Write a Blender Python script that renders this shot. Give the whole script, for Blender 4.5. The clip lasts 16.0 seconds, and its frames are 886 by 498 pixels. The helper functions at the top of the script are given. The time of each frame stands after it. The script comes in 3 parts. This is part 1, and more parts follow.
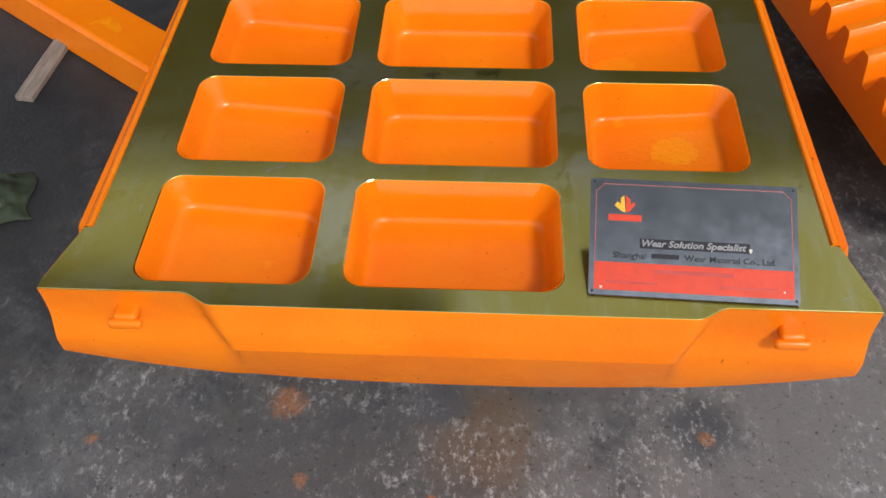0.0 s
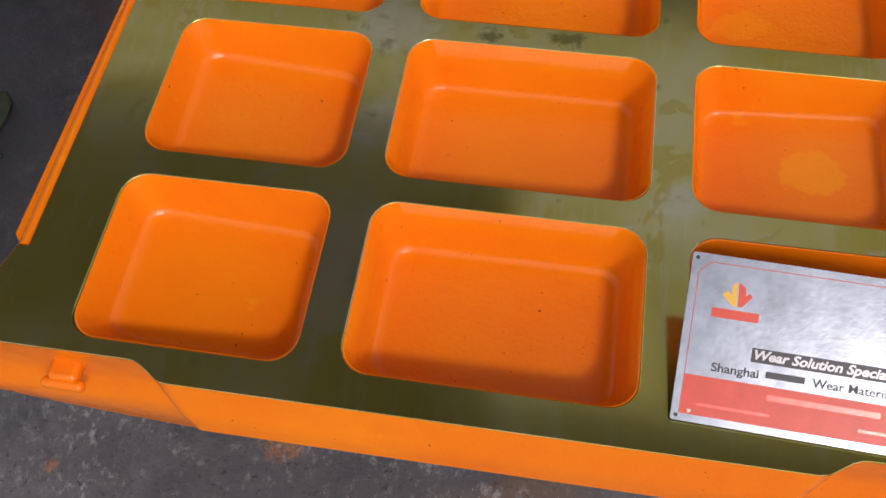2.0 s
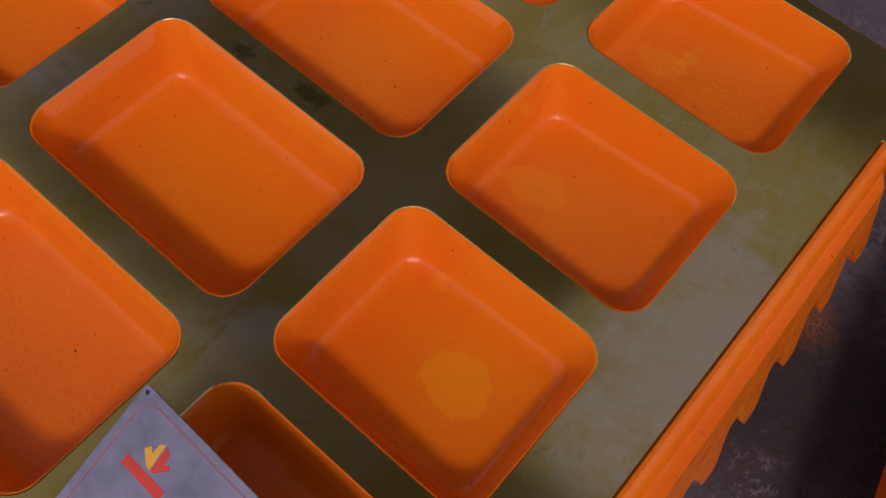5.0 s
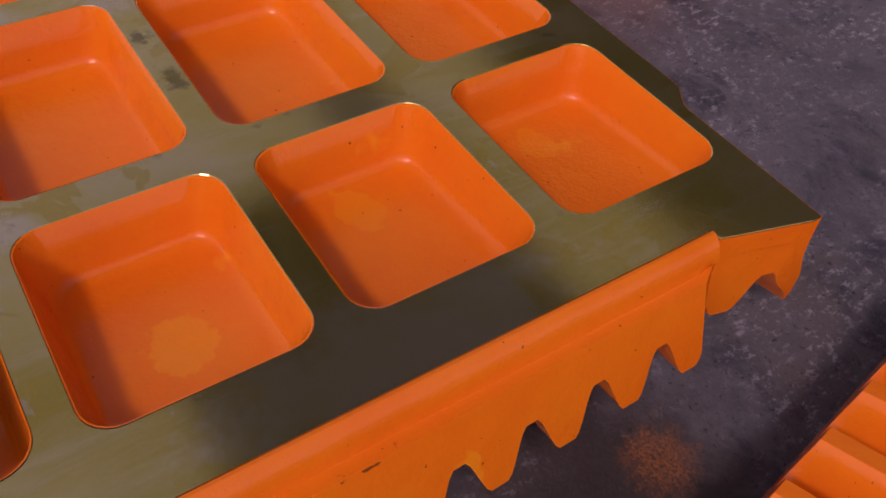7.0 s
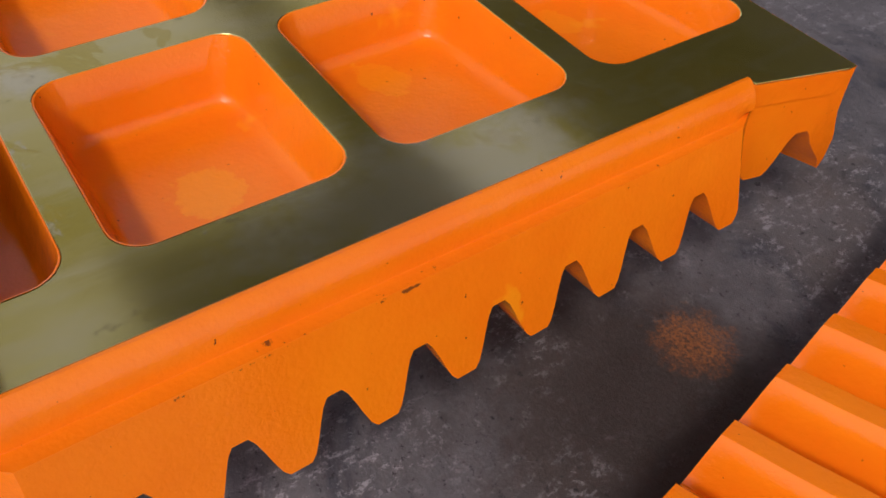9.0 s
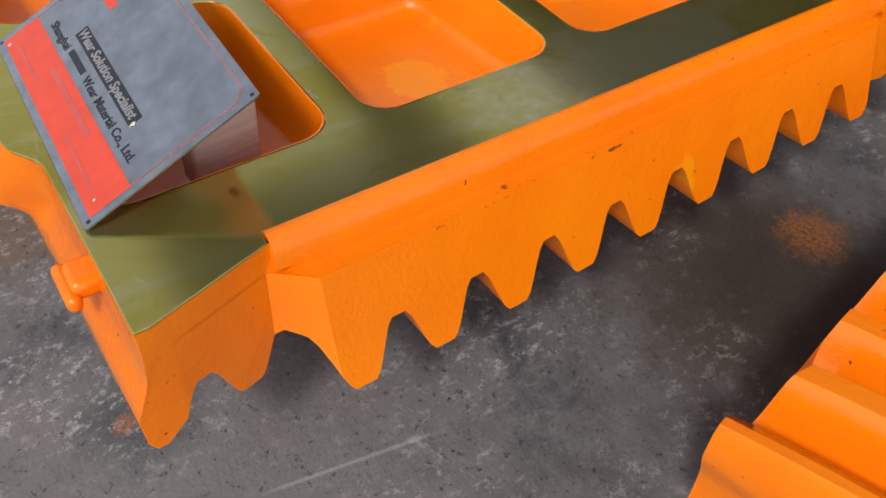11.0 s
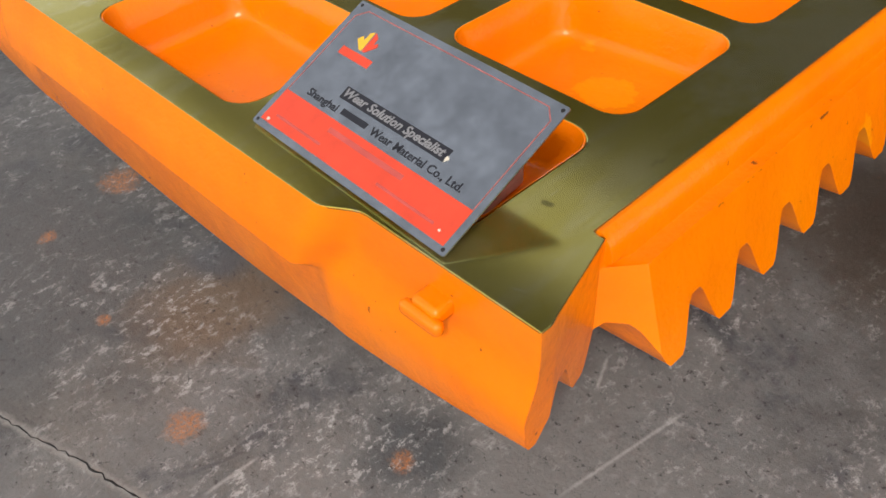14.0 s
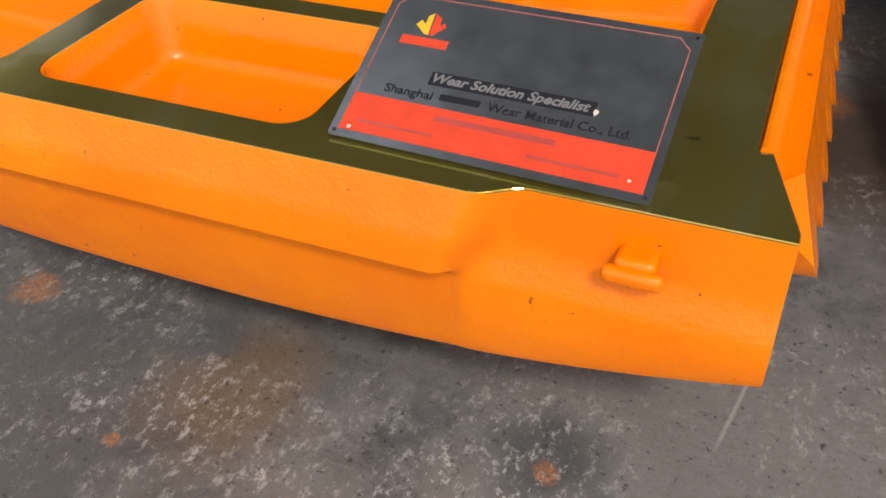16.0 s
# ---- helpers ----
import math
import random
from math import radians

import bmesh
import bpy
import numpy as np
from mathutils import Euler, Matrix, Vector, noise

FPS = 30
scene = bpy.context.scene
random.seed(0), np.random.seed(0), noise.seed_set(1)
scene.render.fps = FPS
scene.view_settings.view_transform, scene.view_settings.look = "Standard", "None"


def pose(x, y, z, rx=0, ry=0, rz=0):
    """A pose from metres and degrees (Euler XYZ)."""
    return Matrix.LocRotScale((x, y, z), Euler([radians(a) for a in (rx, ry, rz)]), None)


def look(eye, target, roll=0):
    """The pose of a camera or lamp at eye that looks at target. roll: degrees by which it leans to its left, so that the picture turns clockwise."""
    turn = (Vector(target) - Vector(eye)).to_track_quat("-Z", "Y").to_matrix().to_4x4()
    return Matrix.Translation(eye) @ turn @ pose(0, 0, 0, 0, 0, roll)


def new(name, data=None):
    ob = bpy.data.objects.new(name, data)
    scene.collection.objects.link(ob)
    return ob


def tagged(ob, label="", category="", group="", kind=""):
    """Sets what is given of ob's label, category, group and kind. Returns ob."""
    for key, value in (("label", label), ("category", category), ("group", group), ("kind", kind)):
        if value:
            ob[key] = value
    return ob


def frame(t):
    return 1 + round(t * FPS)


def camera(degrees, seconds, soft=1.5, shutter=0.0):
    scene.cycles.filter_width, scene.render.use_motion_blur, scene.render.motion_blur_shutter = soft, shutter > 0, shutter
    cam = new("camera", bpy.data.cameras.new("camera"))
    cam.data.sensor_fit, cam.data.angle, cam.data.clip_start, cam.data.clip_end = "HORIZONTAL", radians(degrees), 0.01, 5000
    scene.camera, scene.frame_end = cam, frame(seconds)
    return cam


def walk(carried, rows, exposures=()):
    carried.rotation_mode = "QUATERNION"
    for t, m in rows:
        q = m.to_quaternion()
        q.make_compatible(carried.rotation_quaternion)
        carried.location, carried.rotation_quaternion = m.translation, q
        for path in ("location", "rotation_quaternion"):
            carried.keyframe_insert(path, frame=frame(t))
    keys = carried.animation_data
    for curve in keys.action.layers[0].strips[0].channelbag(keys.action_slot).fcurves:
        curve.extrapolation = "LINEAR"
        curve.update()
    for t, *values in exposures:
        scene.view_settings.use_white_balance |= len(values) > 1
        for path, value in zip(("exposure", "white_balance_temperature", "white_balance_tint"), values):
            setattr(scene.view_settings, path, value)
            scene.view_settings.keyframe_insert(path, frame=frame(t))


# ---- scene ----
cam = camera(52.2, 16.0, soft=1.6)
PATH = [
    (0, (0.045, -0.827, 1.397), (-0.045, 0.485, -0.109), -1.4),
    (0.5, (-0.008, -0.647, 1.363), (-0.123, 0.487, -0.28), -3.7),
    (1, (-0.054, -0.527, 1.339), (-0.154, 0.517, -0.364), -4.8),
    (1.5, (-0.02, -0.424, 1.312), (-0.149, 0.559, -0.425), -5.8),
    (2, (0.045, -0.333, 1.291), (-0.173, 0.612, -0.458), -4.6),
    (2.5, (0.092, -0.251, 1.263), (-0.14, 0.651, -0.507), -3.1),
    (3, (0.145, -0.14, 1.235), (-0.117, 0.694, -0.564), -1.1),
    (3.5, (0.214, -0.05, 1.222), (-0.038, 0.727, -0.603), 2.4),
    (4, (0.29, 0.005, 1.206), (0.032, 0.769, -0.624), 7.0),
    (4.2, (0.329, 0.026, 1.205), (0.063, 0.784, -0.626), 9.8),
    (6.3, (0.844, 0.238, 1.13), (-0.146, 0.933, -0.463), -0.3),
    (6.5, (0.869, 0.25, 1.108), (-0.118, 0.96, -0.48), 1.7),
    (7, (0.968, 0.277, 1.036), (-0.139, 1.077, -0.425), 4.5),
    (7.5, (1.008, 0.291, 0.987), (-0.155, 1.103, -0.422), 4.3),
    (8, (1.024, 0.276, 0.946), (-0.145, 1.095, -0.456), 4.2),
    (8.5, (1.035, 0.239, 0.902), (-0.128, 1.065, -0.501), 3.8),
    (8.7, (1.04, 0.22, 0.893), (-0.108, 1.049, -0.519), 3.4),
    (10.8, (1.083, -0.047, 0.885), (-0.031, 0.784, -0.554), 3.7),
    (11, (1.085, -0.07, 0.885), (-0.039, 0.742, -0.557), 3.3),
    (11.5, (1.086, -0.13, 0.889), (-0.047, 0.664, -0.556), 2.9),
    (12, (1.074, -0.188, 0.89), (-0.078, 0.615, -0.535), 1.8),
    (12.5, (1.06, -0.244, 0.893), (-0.106, 0.581, -0.506), -0.7),
    (13, (1.047, -0.295, 0.908), (-0.134, 0.556, -0.464), -2.4),
    (13.5, (1.028, -0.347, 0.915), (-0.158, 0.537, -0.431), -3.3),
    (14, (0.934, -0.403, 0.895), (-0.158, 0.597, -0.449), -2.8),
    (14.5, (0.873, -0.454, 0.878), (-0.166, 0.603, -0.464), -2.9),
    (15, (0.793, -0.499, 0.848), (-0.134, 0.687, -0.469), -1.8),
    (15.5, (0.676, -0.584, 0.797), (-0.063, 0.754, -0.493), -1.0),
    (16, (0.587, -0.622, 0.791), (-0.042, 0.81, -0.455), -2.0),
]
EXPOSURES = [
    (0.0, 0.44, 6500, 12),
    (1.0, 0.32, 6550, 15),
    (2.0, 0.08, 6600, 22),
    (3.0, -0.44, 6600, 38),
    (4.2, -0.52, 6600, 44),
    (6.3, -0.64, 6650, 62),
    (7.0, -0.42, 6650, 62),
    (7.5, -0.20, 6650, 50),
    (8.7, 0.10, 6600, 32),
    (10.8, 0.41, 6650, 14),
    (14.0, 0.66, 7050, 12),
    (16.0, 0.60, 7200, 13),
]
walk(cam, [(t, look(eye, target, roll)) for t, eye, target, roll in PATH], EXPOSURES)


# ---- daylight: sun through the open side of the hall, sky above ----
SUN_FROM = Vector((0.38, -0.56, 0.735)).normalized()
world = bpy.data.worlds.new("sky")
scene.world = world
world.use_nodes = True
wn, wl = world.node_tree.nodes, world.node_tree.links
sky = wn.new("ShaderNodeTexSky")
sky.sky_type, sky.sun_disc = "NISHITA", False
sky.sun_elevation = math.asin(SUN_FROM.z)
sky.sun_rotation = math.atan2(SUN_FROM.x, SUN_FROM.y)
wn["Background"].inputs["Strength"].default_value = 0.15
haze = wn.new("ShaderNodeHueSaturation")
haze.inputs["Saturation"].default_value = 0.25
wl.new(sky.outputs["Color"], haze.inputs["Color"])
wl.new(haze.outputs["Color"], wn["Background"].inputs["Color"])
sun = new("sun", bpy.data.lights.new("sun", "SUN"))
sun.data.energy, sun.data.angle, sun.data.color = 1.45, radians(8.0), (1.0, 0.95, 0.87)
sun.matrix_world = look(SUN_FROM * 20, (0, 0, 0))


# ---- materials ----
class Mat:
    """A node material under construction."""

    def __init__(self, name, rough=0.5, metal=0.0):
        self.m = bpy.data.materials.new(name)
        self.m.use_nodes = True
        self.n, self.l = self.m.node_tree.nodes, self.m.node_tree.links
        self.b = self.n["Principled BSDF"]
        self.b.inputs["Roughness"].default_value = rough
        self.b.inputs["Metallic"].default_value = metal
        self.co = self.n.new("ShaderNodeTexCoord").outputs["Object"]

    def link(self, a, b):
        self.l.new(a, b)

    def scaled(self, s, r=(0, 0, 0)):
        mp = self.n.new("ShaderNodeMapping")
        mp.inputs["Scale"].default_value = s
        mp.inputs["Rotation"].default_value = r
        self.link(self.co, mp.inputs["Vector"])
        return mp.outputs["Vector"]

    def noise(self, scale, detail=4, rough=0.55, vec=None, dist=0.0):
        t = self.n.new("ShaderNodeTexNoise")
        t.inputs["Scale"].default_value, t.inputs["Detail"].default_value = scale, detail
        t.inputs["Roughness"].default_value, t.inputs["Distortion"].default_value = rough, dist
        self.link(vec if vec is not None else self.co, t.inputs["Vector"])
        return t.outputs["Fac"]

    def ramp(self, fac, *stops):
        r = self.n.new("ShaderNodeValToRGB")
        e = r.color_ramp.elements
        while len(e) < len(stops):
            e.new(0.5)
        for el, (p, c) in zip(e, stops):
            el.position = p
            el.color = (c, c, c, 1) if isinstance(c, (int, float)) else (*c, 1)
        self.link(fac, r.inputs["Fac"])
        return r.outputs["Color"]

    def mix(self, fac, a, b, kind="MIX"):
        x = self.n.new("ShaderNodeMix")
        x.data_type, x.blend_type = "RGBA", kind
        for sock, v in ((x.inputs[0], fac), (x.inputs[6], a), (x.inputs[7], b)):
            if isinstance(v, (int, float)):
                sock.default_value = v
            elif isinstance(v, tuple):
                sock.default_value = (*v, 1)
            else:
                self.link(v, sock)
        return x.outputs[2]

    def math(self, op, a, b=0.0):
        x = self.n.new("ShaderNodeMath")
        x.operation = op
        for sock, v in zip(x.inputs, (a, b)):
            if isinstance(v, (int, float)):
                sock.default_value = v
            else:
                self.link(v, sock)
        return x.outputs[0]

    def spot(self, x, y, r, ragged=0.6, size=30.0, squash=1.0):
        """A mark round (x, y) with a ragged rim: 1 inside, 0 outside."""
        at = self.n.new("ShaderNodeVectorMath")
        at.operation = "SUBTRACT"
        self.link(self.co, at.inputs[0])
        at.inputs[1].default_value = (x, y, 0)
        flat_at = self.n.new("ShaderNodeVectorMath")
        flat_at.operation = "MULTIPLY"
        self.link(at.outputs["Vector"], flat_at.inputs[0])
        flat_at.inputs[1].default_value = (1, squash, 0)
        d = self.n.new("ShaderNodeVectorMath")
        d.operation = "LENGTH"
        self.link(flat_at.outputs["Vector"], d.inputs[0])
        k = self.math("ADD", self.math("DIVIDE", d.outputs["Value"], r), self.math("MULTIPLY", self.math("SUBTRACT", self.noise(size, 5, 0.7), 0.5), ragged * 2.5))
        return self.ramp(k, (0.45, 1.0), (1.0, 0.0))

    def colour(self, c):
        if isinstance(c, tuple):
            self.b.inputs["Base Color"].default_value = (*c, 1)
        else:
            self.link(c, self.b.inputs["Base Color"])
        return self

    def rough(self, r):
        self.link(r, self.b.inputs["Roughness"])
        return self

    def bump(self, h, strength=0.3, dist=0.002):
        x = self.n.new("ShaderNodeBump")
        x.inputs["Strength"].default_value, x.inputs["Distance"].default_value = strength, dist
        self.link(h, x.inputs["Height"])
        self.link(x.outputs["Normal"], self.b.inputs["Normal"])
        return self


def orange_paint():
    m = Mat("orange_paint", 0.3)
    m.co = m.n.new("ShaderNodeNewGeometry").outputs["Position"]
    m.b.inputs["Specular IOR Level"].default_value = 0.38
    big = m.ramp(m.noise(5.0, 4, 0.6), (0.3, (0.86, 0.184, 0.003)), (0.7, (0.91, 0.236, 0.004)))
    patch = m.ramp(m.noise(6.5, 4, 0.6, dist=0.4), (0.655, 0.0), (0.69, 0.75))
    c = m.mix(patch, big, (0.92, 0.32, 0.006))
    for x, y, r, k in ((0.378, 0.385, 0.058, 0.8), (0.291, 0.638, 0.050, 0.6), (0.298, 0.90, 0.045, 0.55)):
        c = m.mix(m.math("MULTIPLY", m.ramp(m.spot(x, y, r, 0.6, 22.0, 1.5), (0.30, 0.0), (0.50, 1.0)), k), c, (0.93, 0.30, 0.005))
    drip = m.ramp(m.noise(3.0, 5, 0.65, m.scaled((1.0, 1.0, 3.0))), (0.42, 0.0), (0.75, 0.22))
    c = m.mix(drip, c, (0.78, 0.125, 0.002))
    pos = m.n.new("ShaderNodeSeparateXYZ")
    m.link(m.co, pos.inputs[0])
    lip = m.math("ABSOLUTE", m.math("SUBTRACT", pos.outputs[2], 0.3150))
    chip = m.math("ADD", m.math("MULTIPLY", lip, 110.0), m.math("MULTIPLY", m.math("SUBTRACT", 0.66, m.noise(11.0, 6, 0.75)), 5.0))
    side = m.math("MULTIPLY", m.math("GREATER_THAN", m.math("ABSOLUTE", pos.outputs[0]), 0.602), m.math("GREATER_THAN", pos.outputs[1], 0.145))
    c = m.mix(m.math("MULTIPLY", m.ramp(chip, (0.30, 0.85), (0.42, 0.0)), side), c, (0.085, 0.032, 0.012))
    specks = m.ramp(m.noise(120.0, 2), (0.745, 0.0), (0.77, 1.0))
    c = m.mix(specks, c, (0.10, 0.03, 0.01))
    m.colour(c)
    m.rough(m.ramp(m.noise(40.0, 4), (0.3, 0.09), (0.7, 0.20)))
    h = m.math("ADD", m.math("MULTIPLY", m.noise(190.0, 4, 0.6), 0.5), m.math("MULTIPLY", m.noise(22.0, 3), 1.5))
    m.bump(h, 0.45, 0.0026)
    return m.m


def machined_metal():
    m = Mat("machined_metal", 0.3, 0.90)
    m.co = m.n.new("ShaderNodeNewGeometry").outputs["Position"]
    lap = m.noise(3.2, 4, 0.55, dist=0.8)
    c = m.ramp(lap, (0.34, (0.46, 0.395, 0.078)), (0.48, (0.52, 0.462, 0.12)), (0.60, (0.58, 0.53, 0.19)), (0.70, (0.61, 0.57, 0.27)))
    streak = m.noise(8.0, 6, 0.65, m.scaled((6.0, 1.0, 1.0), (0, 0, 0.2)), 0.3)
    c = m.mix(m.ramp(streak, (0.50, 0.0), (0.72, 0.6)), c, (0.60, 0.56, 0.30))
    lacquer = m.ramp(m.noise(4.4, 5, 0.6, dist=1.4), (0.56, 0.0), (0.575, 0.55))
    c = m.mix(lacquer, c, (0.50, 0.40, 0.06))
    bare = m.ramp(m.noise(7.0, 6, 0.7, m.scaled((1.0, 2.2, 1.0), (0, 0, 0.5)), 0.8), (0.64, 0.0), (0.70, 0.5))
    c = m.mix(bare, c, (0.62, 0.62, 0.54))
    # pale spots between the pockets and along the edge: bare metal plus painted-in reflections
    for x, y, r, q in ((-0.191, 0.140, 0.060, 0.45), (0.200, 0.272, 0.036, 1.0), (-0.190, 0.516, 0.085, 1.3), (-0.194, 0.335, 0.045, 0.8), (0.545, 0.55, 0.09, 0.4)):
        c = m.mix(m.math("MULTIPLY", m.spot(x, y, r, 0.8, 24.0, q), 0.50), c, (0.66, 0.65, 0.50))
    scratch = m.ramp(m.noise(6.0, 5, 0.7, m.scaled((28.0, 1.6, 1.0), (0, 0, 0.35))), (0.66, 0.0), (0.70, 0.55))
    c = m.mix(scratch, c, (0.66, 0.64, 0.48))
    for x, y, r in ((0.045, 0.518, 0.026), (-0.060, 0.512, 0.018), (0.517, 0.115, 0.008)):
        c = m.mix(m.math("MULTIPLY", m.spot(x, y, r, 1.3, 60.0, 1.6), 0.6), c, (0.085, 0.075, 0.022))
    grime = m.ramp(m.noise(13.0, 7, 0.72), (0.62, 0.0), (0.72, 0.6))
    c = m.mix(grime, c, (0.16, 0.13, 0.04))
    m.colour(c)
    r = m.math("ADD", m.ramp(lap, (0.3, 0.075), (0.7, 0.14)), m.math("MULTIPLY", m.noise(60.0, 3, 0.6, m.scaled((14, 1, 1))), 0.06))
    m.rough(r)
    fine = m.noise(60.0, 4, 0.6, m.scaled((1.0, 22.0, 1.0)))
    return m.bump(m.math("ADD", m.math("MULTIPLY", fine, 0.06), m.math("MULTIPLY", m.noise(6.0, 2), 3.0)), 0.10, 0.001).m


def concrete():
    m = Mat("shop_floor", 0.55)

    base = m.ramp(m.noise(1.9, 6, 0.62), (0.28, (0.064, 0.065, 0.067)), (0.50, (0.106, 0.107, 0.108)), (0.72, (0.156, 0.153, 0.148)))
    mid = m.noise(14.0, 9, 0.72)
    c = m.mix(m.ramp(mid, (0.40, 0.0), (0.68, 0.75)), base, (0.17, 0.171, 0.176))
    blue = m.ramp(m.noise(5.5, 8, 0.72, dist=0.6), (0.52, 0.0), (0.64, 0.85))
    c = m.mix(blue, c, (0.038, 0.044, 0.056))
    mud = m.math("MULTIPLY", m.ramp(m.noise(2.6, 5, 0.6, dist=0.5), (0.54, 0.0), (0.70, 0.6)), m.ramp(mid, (0.3, 0.4), (0.6, 1.0)))
    c = m.mix(mud, c, (0.115, 0.090, 0.068))
    # broad floor tones; the last is shade between the plates, put into the colour
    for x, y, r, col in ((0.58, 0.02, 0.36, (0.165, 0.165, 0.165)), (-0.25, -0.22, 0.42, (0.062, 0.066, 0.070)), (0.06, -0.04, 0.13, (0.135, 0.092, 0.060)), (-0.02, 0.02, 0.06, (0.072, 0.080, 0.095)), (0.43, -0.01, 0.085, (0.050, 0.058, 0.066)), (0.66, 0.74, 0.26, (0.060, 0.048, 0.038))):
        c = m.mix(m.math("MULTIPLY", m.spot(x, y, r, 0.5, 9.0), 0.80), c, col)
    zone = m.ramp(m.noise(4.0, 4, 0.6), (0.43, 0.06), (0.64, 1.0))
    fleck = m.ramp(m.noise(62.0, 10, 0.82, m.scaled((1.0, 0.6, 1.0), (0, 0, 0.3))), (0.535, 0.0), (0.585, 1.0))
    c = m.mix(m.math("MULTIPLY", fleck, m.math("MULTIPLY", zone, 0.74)), c, (0.46, 0.465, 0.47))
    chalk = m.math("MULTIPLY", m.math("ADD", m.math("MULTIPLY", zone, 0.75), 0.25), m.ramp(m.noise(26.0, 12, 0.86, dist=0.25), (0.57, 0.0), (0.605, 0.72)))
    c = m.mix(chalk, c, (0.48, 0.48, 0.48))
    scr = m.ramp(m.noise(5.0, 6, 0.7, m.scaled((1.6, 34.0, 1.0), (0, 0, -0.75))), (0.685, 0.0), (0.72, 0.6))
    c = m.mix(scr, c, (0.42, 0.42, 0.42))
    pits = m.ramp(m.noise(84.0, 6, 0.75), (0.585, 0.0), (0.64, 0.9))
    c = m.mix(pits, c, (0.020, 0.020, 0.022))
    # shade between the plates and left of the first, darkened into the floor colour
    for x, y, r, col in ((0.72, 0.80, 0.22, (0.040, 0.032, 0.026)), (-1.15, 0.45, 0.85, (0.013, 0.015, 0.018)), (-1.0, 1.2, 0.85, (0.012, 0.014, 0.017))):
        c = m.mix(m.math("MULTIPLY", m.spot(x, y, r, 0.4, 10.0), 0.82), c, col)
    for x, y, r in ((-0.298, 0.016, 0.040), (-0.629, -0.071, 0.014), (-0.253, -0.135, 0.016), (0.436, -0.030, 0.018), (0.207, -0.181, 0.030), (0.64, 0.889, 0.06), (0.304, -0.313, 0.030), (-0.03, -0.16, 0.012)):
        c = m.mix(m.math("MULTIPLY", m.math("MULTIPLY", m.spot(x, y, r, 0.7, 45.0), m.ramp(m.noise(210.0, 5, 0.7), (0.40, 0.1), (0.60, 1.0))), 0.7), c, (0.46, 0.16, 0.035))
    # pale dusty rim along the open joint
    sep = m.n.new("ShaderNodeSeparateXYZ")
    m.link(m.co, sep.inputs[0])
    off = m.math("ABSOLUTE", m.math("SUBTRACT", m.math("SUBTRACT", sep.outputs[1], m.math("MULTIPLY", sep.outputs[0], 0.273)), -0.3425))
    rim = m.ramp(m.math("ADD", m.math("MULTIPLY", off, 40.0), m.math("MULTIPLY", m.noise(60.0, 6, 0.75), 0.8)), (0.38, 0.9), (0.75, 0.0))
    c = m.mix(m.math("MULTIPLY", rim, m.spot(0.25, -0.27, 1.1, 0.2, 10.0)), c, (0.27, 0.265, 0.255))
    # long pale scratches
    for x0, y0, x1, y1 in ((0.597, 0.058, 0.633, 0.268), (0.307, -0.22, 0.31, -0.14), (0.534, 0.21, 0.508, 0.267)):
        a, half = math.atan2(y1 - y0, x1 - x0), math.hypot(x1 - x0, y1 - y0) / 2
        turn = m.n.new("ShaderNodeMapping")
        turn.vector_type = "TEXTURE"
        m.link(m.co, turn.inputs["Vector"])
        turn.inputs["Location"].default_value = ((x0 + x1) / 2, (y0 + y1) / 2, 0)
        turn.inputs["Rotation"].default_value = (0, 0, a)
        ax = m.n.new("ShaderNodeSeparateXYZ")
        m.link(turn.outputs["Vector"], ax.inputs[0])
        across = m.ramp(m.math("ADD", m.math("MULTIPLY", m.math("ABSOLUTE", ax.outputs[1]), 180.0), m.math("MULTIPLY", m.noise(70.0, 4, 0.7), 0.7)), (0.45, 0.5), (0.95, 0.0))
        along = m.ramp(m.math("DIVIDE", m.math("ABSOLUTE", ax.outputs[0]), half), (0.7, 1.0), (1.0, 0.0))
        c = m.mix(m.math("MULTIPLY", across, along), c, (0.40, 0.40, 0.40))
    m.colour(c)
    m.rough(m.ramp(mid, (0.3, 0.36), (0.7, 0.65)))
    return m.bump(m.math("ADD", m.noise(90.0, 7, 0.75), mid), 0.55, 0.004).m


def wood(name, light, dark, along=(1.0, 12.0, 12.0)):
    m = Mat(name, 0.75)
    g = m.noise(14.0, 6, 0.65, m.scaled(along), 0.4)
    m.colour(m.ramp(g, (0.35, dark), (0.65, light)))
    return m.bump(g, 0.5, 0.002).m


def plain(name, c, rough=0.5, metal=0.0, vary=0.15, scale=30.0):
    m = Mat(name, rough, metal)
    lo = tuple(v * (1 - vary) for v in c)
    hi = tuple(min(1.0, v * (1 + vary)) for v in c)
    m.colour(m.ramp(m.noise(scale, 5, 0.65), (0.3, lo), (0.7, hi)))
    return m.bump(m.noise(scale * 6, 3), 0.15, 0.0006).m


ORANGE = orange_paint()
METAL = machined_metal()
FLOOR = concrete()
TIMBER = wood("weathered_timber", (0.36, 0.27, 0.19), (0.17, 0.12, 0.08))
PROP_PALE = wood("pale_prop", (0.62, 0.45, 0.38), (0.48, 0.33, 0.27), (12.0, 1.0, 12.0))
STRIP_WOOD = wood("pale_wood", (0.30, 0.25, 0.21), (0.16, 0.13, 0.11), (12.0, 1.0, 12.0))
SIGN_GREY = plain("brushed_aluminium", (0.31, 0.345, 0.39), 0.22, 0.88, 0.22, 26.0)
SIGN_RED = plain("red_print", (0.66, 0.058, 0.025), 0.4, 0.0, 0.12, 40.0)
SIGN_LINE = plain("worn_red_line", (0.42, 0.12, 0.11), 0.4, 0.2, 0.3, 60.0)
